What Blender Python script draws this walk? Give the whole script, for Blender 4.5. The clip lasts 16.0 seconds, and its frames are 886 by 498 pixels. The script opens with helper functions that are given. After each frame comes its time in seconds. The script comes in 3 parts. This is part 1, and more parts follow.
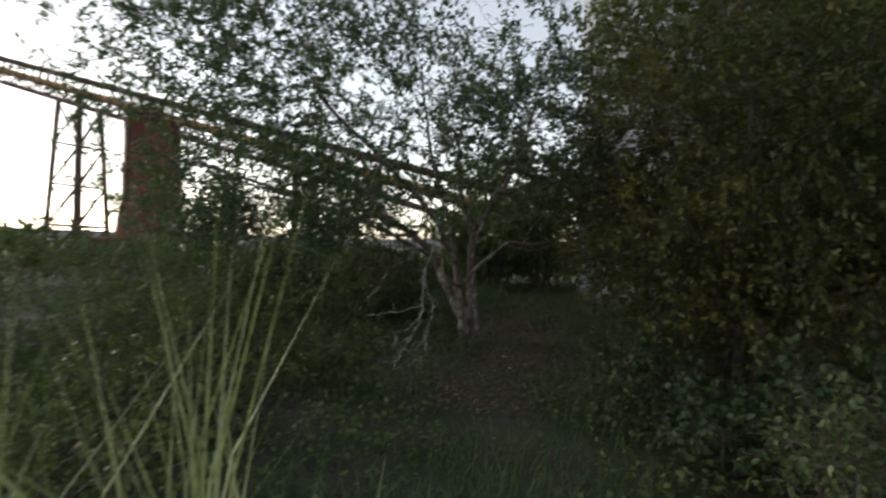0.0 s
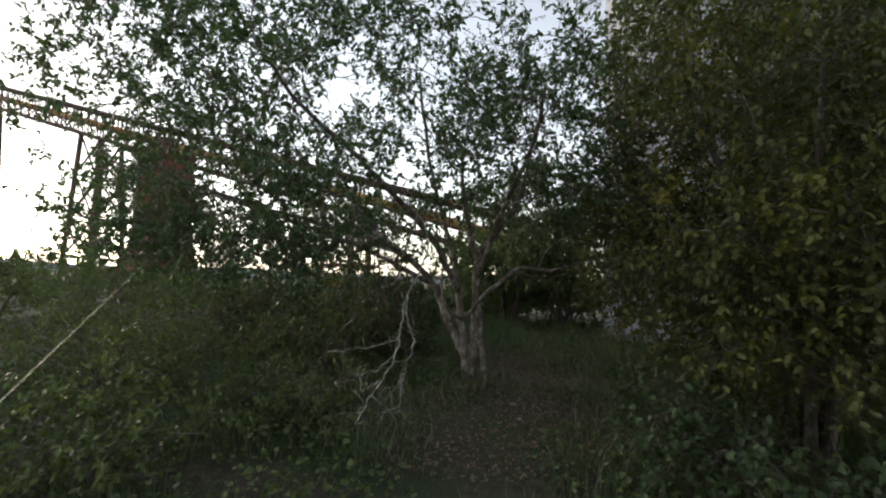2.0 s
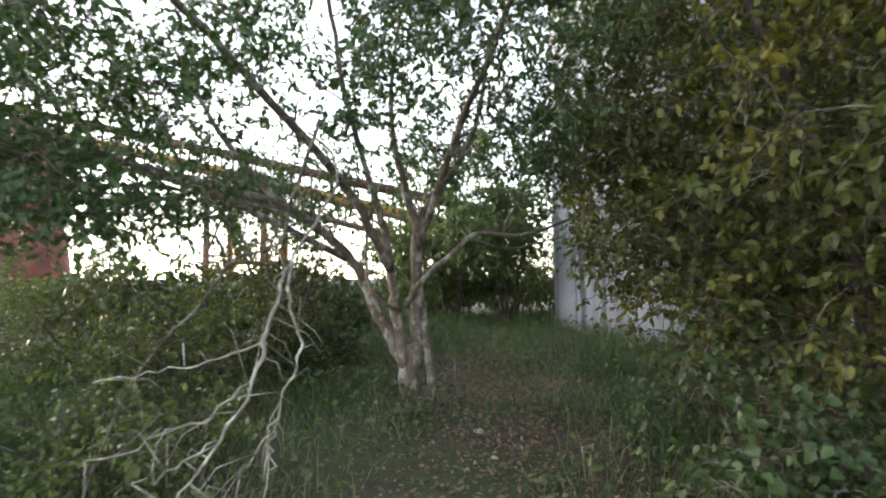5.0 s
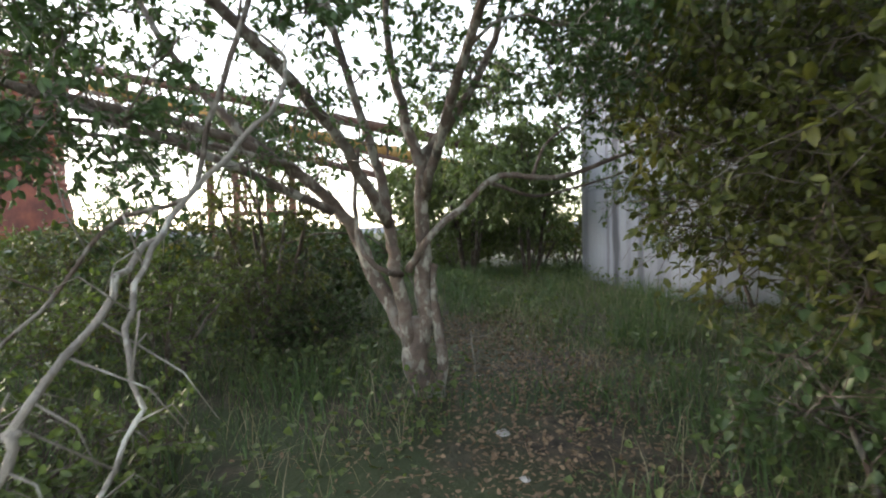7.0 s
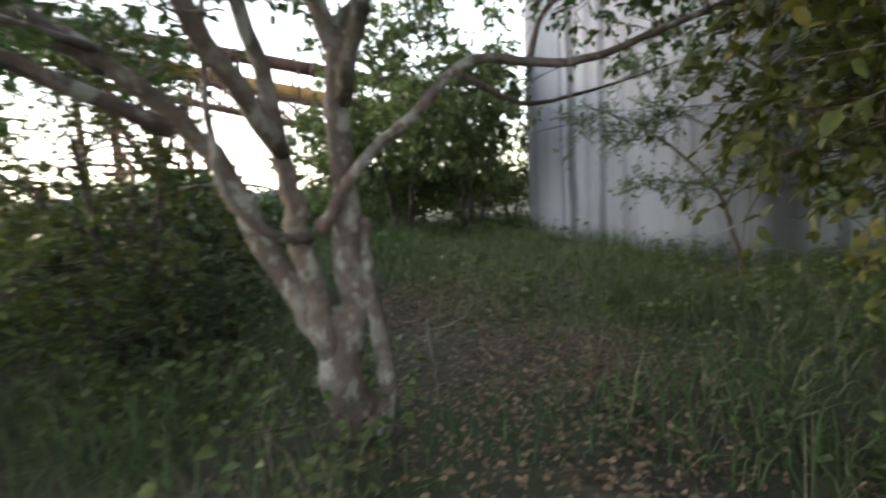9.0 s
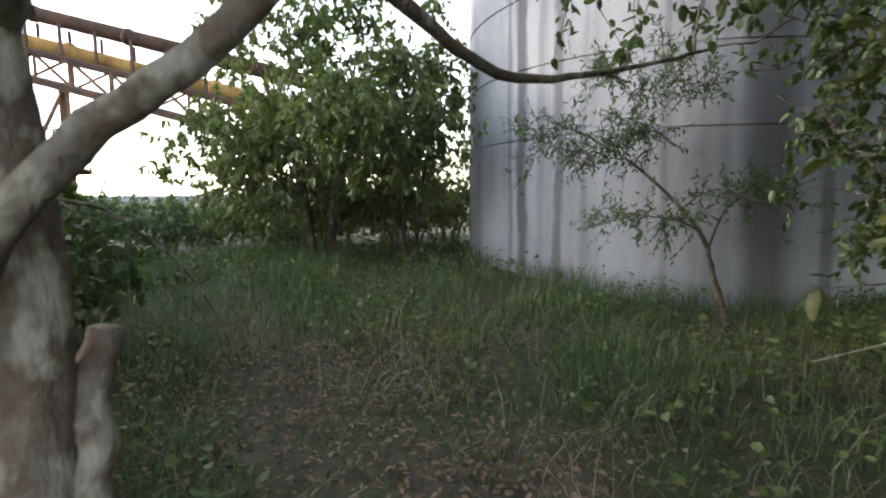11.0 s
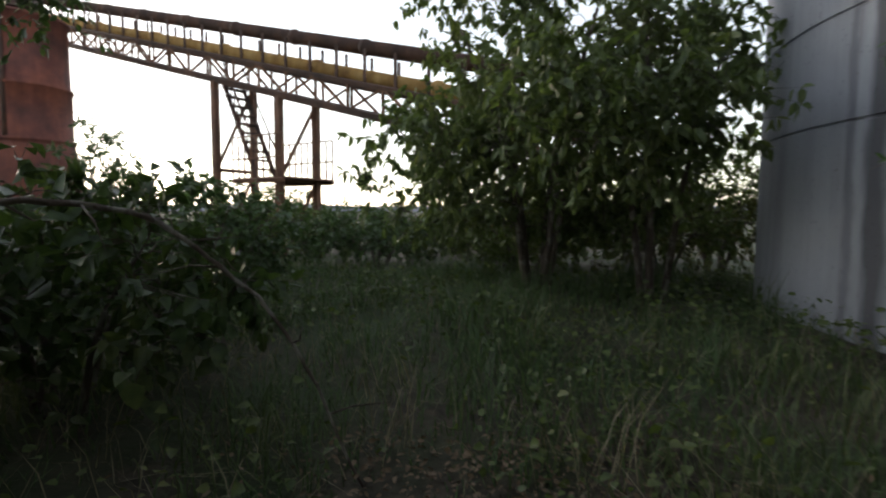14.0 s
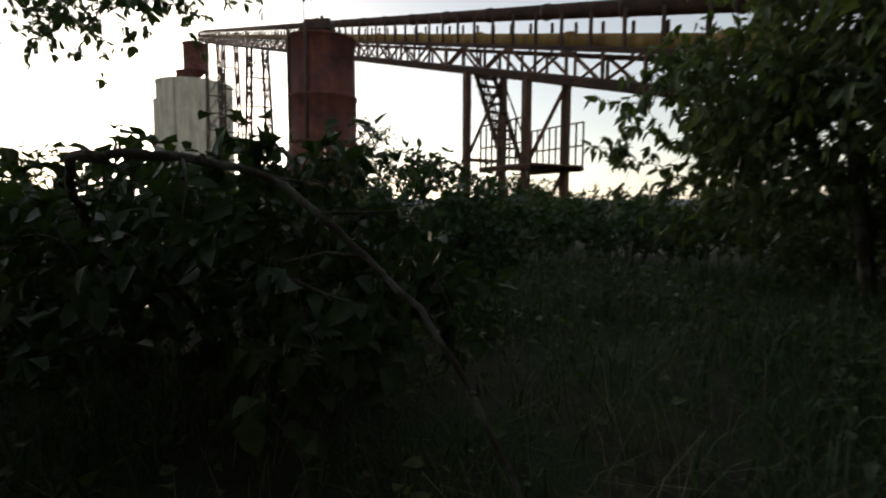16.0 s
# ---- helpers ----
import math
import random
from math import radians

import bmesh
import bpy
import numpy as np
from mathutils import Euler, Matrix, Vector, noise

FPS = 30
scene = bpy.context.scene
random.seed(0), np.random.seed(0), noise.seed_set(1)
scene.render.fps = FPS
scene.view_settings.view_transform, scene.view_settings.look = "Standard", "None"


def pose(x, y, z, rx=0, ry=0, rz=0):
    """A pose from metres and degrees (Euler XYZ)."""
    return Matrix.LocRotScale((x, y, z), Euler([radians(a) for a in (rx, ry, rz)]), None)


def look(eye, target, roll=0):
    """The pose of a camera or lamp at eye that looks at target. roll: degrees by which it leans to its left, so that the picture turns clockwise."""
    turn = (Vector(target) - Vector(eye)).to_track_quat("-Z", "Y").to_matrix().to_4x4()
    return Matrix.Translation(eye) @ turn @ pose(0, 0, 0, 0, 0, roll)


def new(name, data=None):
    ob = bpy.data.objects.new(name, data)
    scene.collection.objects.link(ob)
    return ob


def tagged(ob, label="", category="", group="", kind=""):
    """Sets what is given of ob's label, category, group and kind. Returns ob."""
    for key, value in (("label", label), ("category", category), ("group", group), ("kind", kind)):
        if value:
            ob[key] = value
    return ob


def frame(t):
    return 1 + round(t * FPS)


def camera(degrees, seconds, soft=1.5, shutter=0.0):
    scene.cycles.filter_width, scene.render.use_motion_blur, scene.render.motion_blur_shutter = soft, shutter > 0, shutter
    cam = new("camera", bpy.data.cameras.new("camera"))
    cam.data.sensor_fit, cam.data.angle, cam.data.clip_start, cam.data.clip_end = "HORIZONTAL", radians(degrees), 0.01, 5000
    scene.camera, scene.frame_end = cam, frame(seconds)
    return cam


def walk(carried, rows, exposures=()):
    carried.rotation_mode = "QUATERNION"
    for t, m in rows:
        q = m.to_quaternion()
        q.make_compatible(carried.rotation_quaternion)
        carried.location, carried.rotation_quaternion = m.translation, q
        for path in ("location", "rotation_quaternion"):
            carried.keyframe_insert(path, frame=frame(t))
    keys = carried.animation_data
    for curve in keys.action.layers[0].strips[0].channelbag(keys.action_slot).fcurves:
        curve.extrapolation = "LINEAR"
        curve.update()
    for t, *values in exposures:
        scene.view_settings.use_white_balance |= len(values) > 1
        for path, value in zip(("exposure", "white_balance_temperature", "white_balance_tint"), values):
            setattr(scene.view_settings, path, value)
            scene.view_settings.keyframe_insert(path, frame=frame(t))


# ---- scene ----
cam = camera(81.47, 16.0, soft=2.0, shutter=0.4)
PATH = [
    (0.0, pose(0.000, 0.000, 1.744, 89.67, -1.54, -0.67)),
    (0.5, pose(0.094, 0.304, 1.717, 91.63, -0.61, -7.54)),
    (1.0, pose(0.171, 0.573, 1.683, 92.17, -0.94, -8.31)),
    (1.5, pose(0.232, 0.835, 1.638, 92.72, -1.98, -1.27)),
    (2.0, pose(0.326, 1.082, 1.605, 93.70, -1.84, 1.98)),
    (2.5, pose(0.361, 1.303, 1.533, 98.98, -2.45, 3.14)),
    (3.0, pose(0.261, 1.556, 1.524, 100.10, -1.10, 10.73)),
    (3.5, pose(0.171, 1.868, 1.498, 99.98, 0.35, 14.66)),
    (4.0, pose(0.101, 2.234, 1.444, 99.00, -0.18, 11.24)),
    (4.5, pose(0.154, 2.723, 1.391, 94.64, -0.20, -0.71)),
    (5.0, pose(0.304, 3.162, 1.357, 93.98, 0.67, -5.66)),
    (7.5, pose(0.452, 4.495, 1.453, 85.99, 2.31, -1.63)),
    (8.0, pose(0.357, 4.892, 1.400, 84.92, 2.60, 7.31)),
    (8.5, pose(0.359, 5.294, 1.293, 85.89, 3.78, 2.07)),
    (9.0, pose(0.498, 5.718, 1.323, 83.13, 3.25, -11.78)),
    (9.5, pose(0.655, 6.112, 1.377, 84.72, 1.42, -20.06)),
    (12.0, pose(1.080, 7.616, 1.431, 83.86, -0.48, -15.79)),
    (12.5, pose(1.202, 7.935, 1.434, 83.69, -0.17, -10.35)),
    (13.0, pose(1.288, 8.235, 1.418, 83.68, -0.10, 0.56)),
    (13.5, pose(1.338, 8.572, 1.413, 84.32, 0.11, 3.09)),
    (14.0, pose(1.353, 8.875, 1.417, 85.87, -0.27, 7.33)),
    (14.5, pose(1.308, 9.133, 1.419, 86.11, -0.37, 14.03)),
    (15.0, pose(1.232, 9.384, 1.387, 87.42, 0.48, 14.55)),
    (15.5, pose(1.139, 9.638, 1.349, 87.44, -0.20, 25.99)),
    (16.0, pose(1.084, 9.902, 1.321, 85.03, -0.28, 34.77)),
]
EXPOSURE = [(t, e, 6900, 12) for t, e in (
    (0.0, 1.05), (0.5, 1.90), (1.0, 2.40), (1.5, 2.20), (2.0, 1.35), (2.5, 0.85), (3.0, 0.30), (3.5, -0.40), (4.0, -0.10), (4.5, 2.50), (5.0, 2.90), (7.5, 2.80), (8.0, 1.75), (8.5, 1.50), (9.0, 2.70), (9.5, 3.10), (12.0, 2.70), (12.5, 2.55), (13.0, 2.10), (13.5, 1.70), (14.0, 1.50), (14.5, 0.90), (15.0, 0.15), (15.5, 0.15), (16.0, 0.15))]
walk(cam, PATH, EXPOSURE)

# ---- sky and sun: dusk, low warm sun behind thin haze ----
SUN_AZ, SUN_EL = radians(-62), radians(12)
world = bpy.data.worlds.new("dusk_sky")
scene.world = world
world.use_nodes = True
wn, wl = world.node_tree.nodes, world.node_tree.links
sky = wn.new("ShaderNodeTexSky")
sky.sky_type = 'NISHITA'
sky.sun_disc = False
sky.sun_elevation, sky.sun_rotation = SUN_EL, SUN_AZ
sky.air_density, sky.dust_density = 1.0, 0.6
haze = wn.new("ShaderNodeHueSaturation")
haze.inputs["Saturation"].default_value = 0.5
wl.new(sky.outputs[0], haze.inputs["Color"])
wl.new(haze.outputs[0], wn["Background"].inputs[0])
wn["Background"].inputs[1].default_value = 0.15
sun = new("sun", bpy.data.lights.new("sun", 'SUN'))
sun.data.energy, sun.data.angle, sun.data.color = 0.5, radians(12), (1.0, 0.82, 0.62)
to_sun = Vector((math.sin(SUN_AZ) * math.cos(SUN_EL), math.cos(SUN_AZ) * math.cos(SUN_EL), math.sin(SUN_EL)))
sun.matrix_world = look(to_sun * 50, (0, 0, 0))


# ---- materials ----
def material(name):
    m = bpy.data.materials.new(name)
    m.use_nodes = True
    return m, m.node_tree.nodes, m.node_tree.links, m.node_tree.nodes["Principled BSDF"]


def ramp(n, l, src, stops):
    r = n.new("ShaderNodeValToRGB")
    while len(r.color_ramp.elements) < len(stops):
        r.color_ramp.elements.new(0.5)
    for e, (p, c) in zip(r.color_ramp.elements, stops):
        e.position, e.color = p, (*c, 1)
    l.new(src, r.inputs[0])
    return r.outputs[0]


def noise_of(n, l, scale, detail=4.0, stretch=(1, 1, 1), rough=0.6):
    tc = n.new("ShaderNodeTexCoord")
    mp = n.new("ShaderNodeMapping")
    mp.inputs["Scale"].default_value = stretch
    l.new(tc.outputs["Object"], mp.inputs[0])
    t = n.new("ShaderNodeTexNoise")
    t.inputs["Scale"].default_value, t.inputs["Detail"].default_value = scale, detail
    t.inputs["Roughness"].default_value = rough
    l.new(mp.outputs[0], t.inputs["Vector"])
    return t.outputs["Fac"]


def mixed(n, l, fac, a, b, mode='MIX'):
    x = n.new("ShaderNodeMix")
    x.data_type, x.blend_type = 'RGBA', mode
    for sock, v in ((x.inputs["Factor"], fac), (x.inputs["A"], a), (x.inputs["B"], b)):
        if isinstance(v, bpy.types.NodeSocket):
            l.new(v, sock)
        elif isinstance(v, tuple):
            sock.default_value = (*v, 1)
        else:
            sock.default_value = v
    return x.outputs["Result"]


def bump(n, l, bsdf, height, strength, distance):
    b = n.new("ShaderNodeBump")
    b.inputs["Strength"].default_value, b.inputs["Distance"].default_value = strength, distance
    l.new(height, b.inputs["Height"])
    l.new(b.outputs[0], bsdf.inputs["Normal"])


def leaf_material(name, dark, mid, odd, rough=0.45, through_light=0.2):
    m, n, l, p = material(name)
    coarse = noise_of(n, l, 1.1, 2)
    fine = noise_of(n, l, 17.0, 2)
    c = ramp(n, l, fine, [(0.3, dark), (0.55, mid), (0.8, tuple(v * 1.35 for v in mid))])
    patch = ramp(n, l, coarse, [(0.55, (0, 0, 0)), (0.72, (1, 1, 1))])
    c = mixed(n, l, patch, c, mixed(n, l, fine, mid, odd))
    l.new(c, p.inputs["Base Color"])
    p.inputs["Roughness"].default_value = rough
    p.inputs["Specular IOR Level"].default_value = 0.35
    t = n.new("ShaderNodeBsdfTranslucent")
    l.new(mixed(n, l, 1.0, c, (0.9, 1.0, 0.45), 'MULTIPLY'), t.inputs[0])
    x = n.new("ShaderNodeMixShader")
    x.inputs[0].default_value = through_light
    l.new(p.outputs[0], x.inputs[1])
    l.new(t.outputs[0], x.inputs[2])
    l.new(x.outputs[0], n["Material Output"].inputs[0])
    return m


LEAF_TREE = leaf_material("leaf_tree", (0.035, 0.066, 0.03), (0.08, 0.135, 0.06), (0.11, 0.145, 0.06), 0.36, 0.32)
LEAF_YELLOW = leaf_material("leaf_turning", (0.04, 0.052, 0.016), (0.1, 0.115, 0.03), (0.3, 0.23, 0.04), 0.42, 0.3)
LEAF_BROAD = leaf_material("leaf_broad", (0.028, 0.052, 0.02), (0.062, 0.1, 0.04), (0.14, 0.14, 0.05), 0.4, 0.3)
LEAF_PALE = leaf_material("leaf_pale", (0.06, 0.09, 0.038), (0.14, 0.185, 0.08), (0.24, 0.25, 0.11), 0.36, 0.4)
LEAF_BUSH = leaf_material("leaf_bush", (0.045, 0.07, 0.025), (0.11, 0.15, 0.05), (0.17, 0.16, 0.055), 0.45, 0.35)
GRASS = leaf_material("grass_green", (0.036, 0.066, 0.028), (0.085, 0.14, 0.058), (0.18, 0.17, 0.09), 0.55, 0.3)
STRAW = leaf_material("grass_dry", (0.16, 0.14, 0.09), (0.26, 0.23, 0.15), (0.36, 0.32, 0.22), 0.7)
SEED = leaf_material("grass_tall", (0.14, 0.17, 0.09), (0.26, 0.3, 0.16), (0.36, 0.36, 0.22), 0.6)


def bark_material(name, base, pale, ruddy, lichen):
    m, n, l, p = material(name)
    c = ramp(n, l, noise_of(n, l, 6.0, 5), [(0.3, base), (0.5, ruddy), (0.7, pale)])
    spots = ramp(n, l, noise_of(n, l, 11.0, 3, (1, 1, 0.6)), [(0.52, (0, 0, 0)), (0.62, (1, 1, 1))])
    c = mixed(n, l, mixed(n, l, 1.0, spots, (lichen, lichen, lichen), 'MULTIPLY'), c, (0.42, 0.42, 0.38))
    l.new(c, p.inputs["Base Color"])
    p.inputs["Roughness"].default_value = 0.85
    bump(n, l, p, noise_of(n, l, 26.0, 6, (1, 1, 0.4)), 0.9, 0.03)
    return m


BARK = bark_material("bark_grey", (0.06, 0.055, 0.05), (0.22, 0.215, 0.2), (0.13, 0.095, 0.08), 0.6)
BARK_DARK = bark_material("bark_dark", (0.04, 0.033, 0.026), (0.11, 0.095, 0.08), (0.07, 0.05, 0.04), 0.3)
DEAD = bark_material("dead_wood", (0.14, 0.13, 0.115), (0.36, 0.36, 0.33), (0.2, 0.18, 0.155), 0.9)


def concrete_material(name, streaks, tone, radius):
    m, n, l, p = material(name)
    blotch = noise_of(n, l, 0.9, 6, (1, 1, 0.5))
    c = ramp(n, l, blotch, [(0.3, tuple(v * 0.72 for v in tone)), (0.55, tone), (0.75, tuple(min(v * 1.15, 0.8) for v in tone))])
    runs = ramp(n, l, noise_of(n, l, 2.0, 6, (1, 1, 0.06)), [(0.48, (1, 1, 1)), (0.68, (0.5, 0.49, 0.5))])
    c = mixed(n, l, 0.6, c, runs, 'MULTIPLY')
    tc = n.new("ShaderNodeTexCoord")
    sep = n.new("ShaderNodeSeparateXYZ")
    l.new(tc.outputs["Object"], sep.inputs[0])
    at = n.new("ShaderNodeMath")
    at.operation = 'ARCTAN2'
    l.new(sep.outputs[1], at.inputs[0])
    l.new(sep.outputs[0], at.inputs[1])
    ragged = n.new("ShaderNodeMath")
    ragged.operation = 'MULTIPLY_ADD'
    l.new(noise_of(n, l, 5.0, 5, (1, 1, 0.2)), ragged.inputs[0])
    ragged.inputs[1].default_value = 0.07
    l.new(at.outputs[0], ragged.inputs[2])
    for angle, half, depth in streaks:
        d = n.new("ShaderNodeMath")
        d.operation = 'SUBTRACT'
        l.new(ragged.outputs[0], d.inputs[0])
        d.inputs[1].default_value = radians(angle) + 0.035
        a = n.new("ShaderNodeMath")
        a.operation = 'ABSOLUTE'
        l.new(d.outputs[0], a.inputs[0])
        k = ramp(n, l, a.outputs[0], [(half * 0.5, (1, 1, 1)), (half * 1.3, (0, 0, 0))])
        k = mixed(n, l, 1.0, k, (depth, depth, depth), 'MULTIPLY')
        c = mixed(n, l, k, c, (0.075, 0.075, 0.085))
    pit = ramp(n, l, noise_of(n, l, 28.0, 3), [(0.27, (0.45, 0.43, 0.42)), (0.36, (1, 1, 1))])
    c = mixed(n, l, 0.8, c, pit, 'MULTIPLY')
    l.new(c, p.inputs["Base Color"])
    p.inputs["Roughness"].default_value = 0.9
    bump(n, l, p, noise_of(n, l, 14.0, 6), 0.35, 0.01)
    return m


CONCRETE = concrete_material("concrete_white", [(-163.2, 0.03, 0.85), (-152.6, 0.02, 0.7), (-157.5, 0.02, 0.3), (-167.5, 0.014, 0.5), (-146.5, 0.016, 0.25), (-130, 0.012, 0.3), (-111, 0.09, 0.75), (-98, 0.03, 0.6)], (0.35, 0.365, 0.41), 3.1)
CONCRETE_OLD = concrete_material("concrete_stained", [(-120, 0.08, 0.8), (-150, 0.05, 0.7)], (0.34, 0.31, 0.29), 1.9)
CONCRETE_FAR = concrete_material("concrete_cream", [(-60, 0.03, 0.5), (-100, 0.04, 0.4)], (0.72, 0.65, 0.52), 4.5)


def rust_material(name, a, b, c3, scale=2.0, metal=0.0):
    m, n, l, p = material(name)
    c = ramp(n, l, noise_of(n, l, scale, 6), [(0.32, a), (0.5, b), (0.68, c3)])
    drips = ramp(n, l, noise_of(n, l, 4.0, 4, (1, 1, 0.12)), [(0.4, (0.6, 0.55, 0.5)), (0.65, (1, 1, 1))])
    c = mixed(n, l, 0.7, c, drips, 'MULTIPLY')
    l.new(c, p.inputs["Base Color"])
    p.inputs["Roughness"].default_value = 0.8
    p.inputs["Metallic"].default_value = metal
    bump(n, l, p, noise_of(n, l, 30.0, 5), 0.4, 0.006)
    return m


RUST_RED = rust_material("rust_red", (0.07, 0.026, 0.022), (0.15, 0.046, 0.034), (0.24, 0.075, 0.045), 1.3)
RUST_DARK = rust_material("rust_dark", (0.045, 0.028, 0.024), (0.08, 0.045, 0.036), (0.13, 0.065, 0.045))
RUST_BROWN = rust_material("rust_brown", (0.09, 0.045, 0.03), (0.16, 0.08, 0.05), (0.24, 0.12, 0.07))
RUST_YELLOW = rust_material("rust_yellow", (0.2, 0.1, 0.035), (0.42, 0.25, 0.08), (0.5, 0.34, 0.14), 1.6)


def soil():
    m, n, l, p = material("soil_and_litter")
    c = ramp(n, l, noise_of(n, l, 9.0, 6), [(0.3, (0.025, 0.021, 0.015)), (0.5, (0.055, 0.045, 0.032)), (0.7, (0.1, 0.08, 0.056))])
    g = ramp(n, l, noise_of(n, l, 0.9, 5), [(0.42, (0, 0, 0)), (0.58, (1, 1, 1))])
    c = mixed(n, l, g, c, (0.035, 0.052, 0.02))
    l.new(c, p.inputs["Base Color"])
    p.inputs["Roughness"].default_value = 0.95
    bump(n, l, p, noise_of(n, l, 22.0, 6), 0.8, 0.03)
    return m


SOIL = soil()
LITTER = leaf_material("leaf_litter", (0.1, 0.07, 0.046), (0.19, 0.135, 0.09), (0.32, 0.24, 0.17), 0.8, 0.1)


def stone_material():
    m, n, l, p = material("pale_stone")
    l.new(ramp(n, l, noise_of(n, l, 12.0, 5), [(0.3, (0.25, 0.24, 0.23)), (0.7, (0.45, 0.44, 0.43))]), p.inputs["Base Color"])
    p.inputs["Roughness"].default_value = 0.9
    bump(n, l, p, noise_of(n, l, 40.0, 4), 0.5, 0.01)
    return m


STONE = stone_material()


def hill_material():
    m, n, l, p = material("hill_painted_haze")
    # distance haze is painted in as pale blue-grey base colour
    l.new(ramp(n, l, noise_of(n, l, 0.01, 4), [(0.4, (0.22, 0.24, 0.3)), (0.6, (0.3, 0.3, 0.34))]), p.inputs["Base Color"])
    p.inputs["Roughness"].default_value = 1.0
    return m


HILL = hill_material()


# ---- mesh helpers ----
class Shape:
    """Collects vertices and faces of one mesh."""

    def __init__(self):
        self.v, self.f = [], []

    def tube(self, pts, radii, sides=6, cap=True):
        pts = [Vector(p) for p in pts]
        start, ref = len(self.v), Vector((0.31, 0.87, 0.38))
        for i, p in enumerate(pts):
            d = (pts[min(i + 1, len(pts) - 1)] - pts[max(i - 1, 0)]).normalized()
            a = d.cross(ref)
            a = (a if a.length > 0.05 else d.cross(Vector((1, 0, 0)))).normalized()
            b = d.cross(a)
            for k in range(sides):
                w = 2 * math.pi * (k + 0.5) / sides
                self.v.append(p + (a * math.cos(w) + b * math.sin(w)) * radii[i])
        for i in range(len(pts) - 1):
            o = start + i * sides
            for k in range(sides):
                k2 = (k + 1) % sides
                self.f.append((o + k, o + k2, o + sides + k2, o + sides + k))
        if cap:
            self.f.append(tuple(range(start + sides - 1, start - 1, -1)))
            self.f.append(tuple(range(len(self.v) - sides, len(self.v))))

    def bar(self, a, b, w):
        self.tube([a, b], [w * 0.707] * 2, 4)

    def box(self, c, sx, sy, sz, turn=0.0):
        o, ca, sa = len(self.v), math.cos(turn), math.sin(turn)
        for z in (-sz / 2, sz / 2):
            for x, y in ((-sx / 2, -sy / 2), (sx / 2, -sy / 2), (sx / 2, sy / 2), (-sx / 2, sy / 2)):
                self.v.append(Vector((c[0] + x * ca - y * sa, c[1] + x * sa + y * ca, c[2] + z)))
        self.f += [tuple(o + i for i in q) for q in ((3, 2, 1, 0), (4, 5, 6, 7), (0, 1, 5, 4), (1, 2, 6, 5), (2, 3, 7, 6), (3, 0, 4, 7))]

    def lathe(self, profile, sides=48, closed=True):
        o = len(self.v)
        for r, z in profile:
            for k in range(sides):
                w = 2 * math.pi * k / sides
                self.v.append(Vector((r * math.cos(w), r * math.sin(w), z)))
        for i in range(len(profile) - 1):
            for k in range(sides):
                k2 = (k + 1) % sides
                self.f.append((o + i * sides + k, o + i * sides + k2, o + (i + 1) * sides + k2, o + (i + 1) * sides + k))
        if closed:
            self.f.append(tuple(range(o + sides - 1, o - 1, -1)))
            self.f.append(tuple(range(len(self.v) - sides, len(self.v))))

    def make(self, name, mat, parent=None, smooth=True, at=(0, 0, 0)):
        me = bpy.data.meshes.new(name)
        me.from_pydata([tuple(v) for v in self.v], [], self.f)
        me.materials.append(mat)
        me.polygons.foreach_set("use_smooth", [smooth] * len(me.polygons))
        me.update()
        ob = new(name, me)
        ob.location = at
        if parent:
            ob.parent = parent
        return ob


def empty(name, at, label, category, group=""):
    e = new(name)
    e.location = at
    return tagged(e, label, category, group)


GROUND_Y = np.array([-30, 0, 3, 5, 8, 10.4, 13.5, 16, 30, 60])
GROUND_Z = np.array([0.15, 0.12, 0.02, 0.0, 0.2, 0.13, 0.42, 0.45, 0.2, 0.0])


def ground_z(x, y):
    return np.interp(y, GROUND_Y, GROUND_Z) + 0.05 * np.sin(x * 1.3 + 0.4) * np.sin(y * 0.9 + 1.0) * np.clip(1 - np.hypot(x, y - 8) / 60, 0, 1)


PATH_Y = np.array([-3, 0, 1.1, 2.2, 3.2, 4.5, 5.3, 6.1, 7.6, 8.6, 9.4, 9.9, 11])
PATH_X = np.array([0, 0, 0.3, 0.1, 0.3, 0.45, 0.36, 0.66, 1.08, 1.34, 1.23, 1.08, 1.0])


def trail(x, y):
    """Distance from the middle of the trodden trail."""
    return np.abs(x - np.interp(y, PATH_Y, PATH_X)) + np.maximum(y - 11, 0)


# ---- leaves: folded blades, many to a mesh ----
LEAF_SHAPES = {
    "oval": np.array([(0, 0), (0.26, 0.28), (0.24, 0.68), (0, 1), (-0.24, 0.68), (-0.26, 0.28)]),
    "broad": np.array([(0, 0), (0.4, 0.3), (0.26, 0.72), (0, 1), (-0.26, 0.72), (-0.4, 0.3)]),
    "narrow": np.array([(0, 0), (0.15, 0.3), (0.13, 0.68), (0, 1), (-0.13, 0.68), (-0.15, 0.3)]),
}


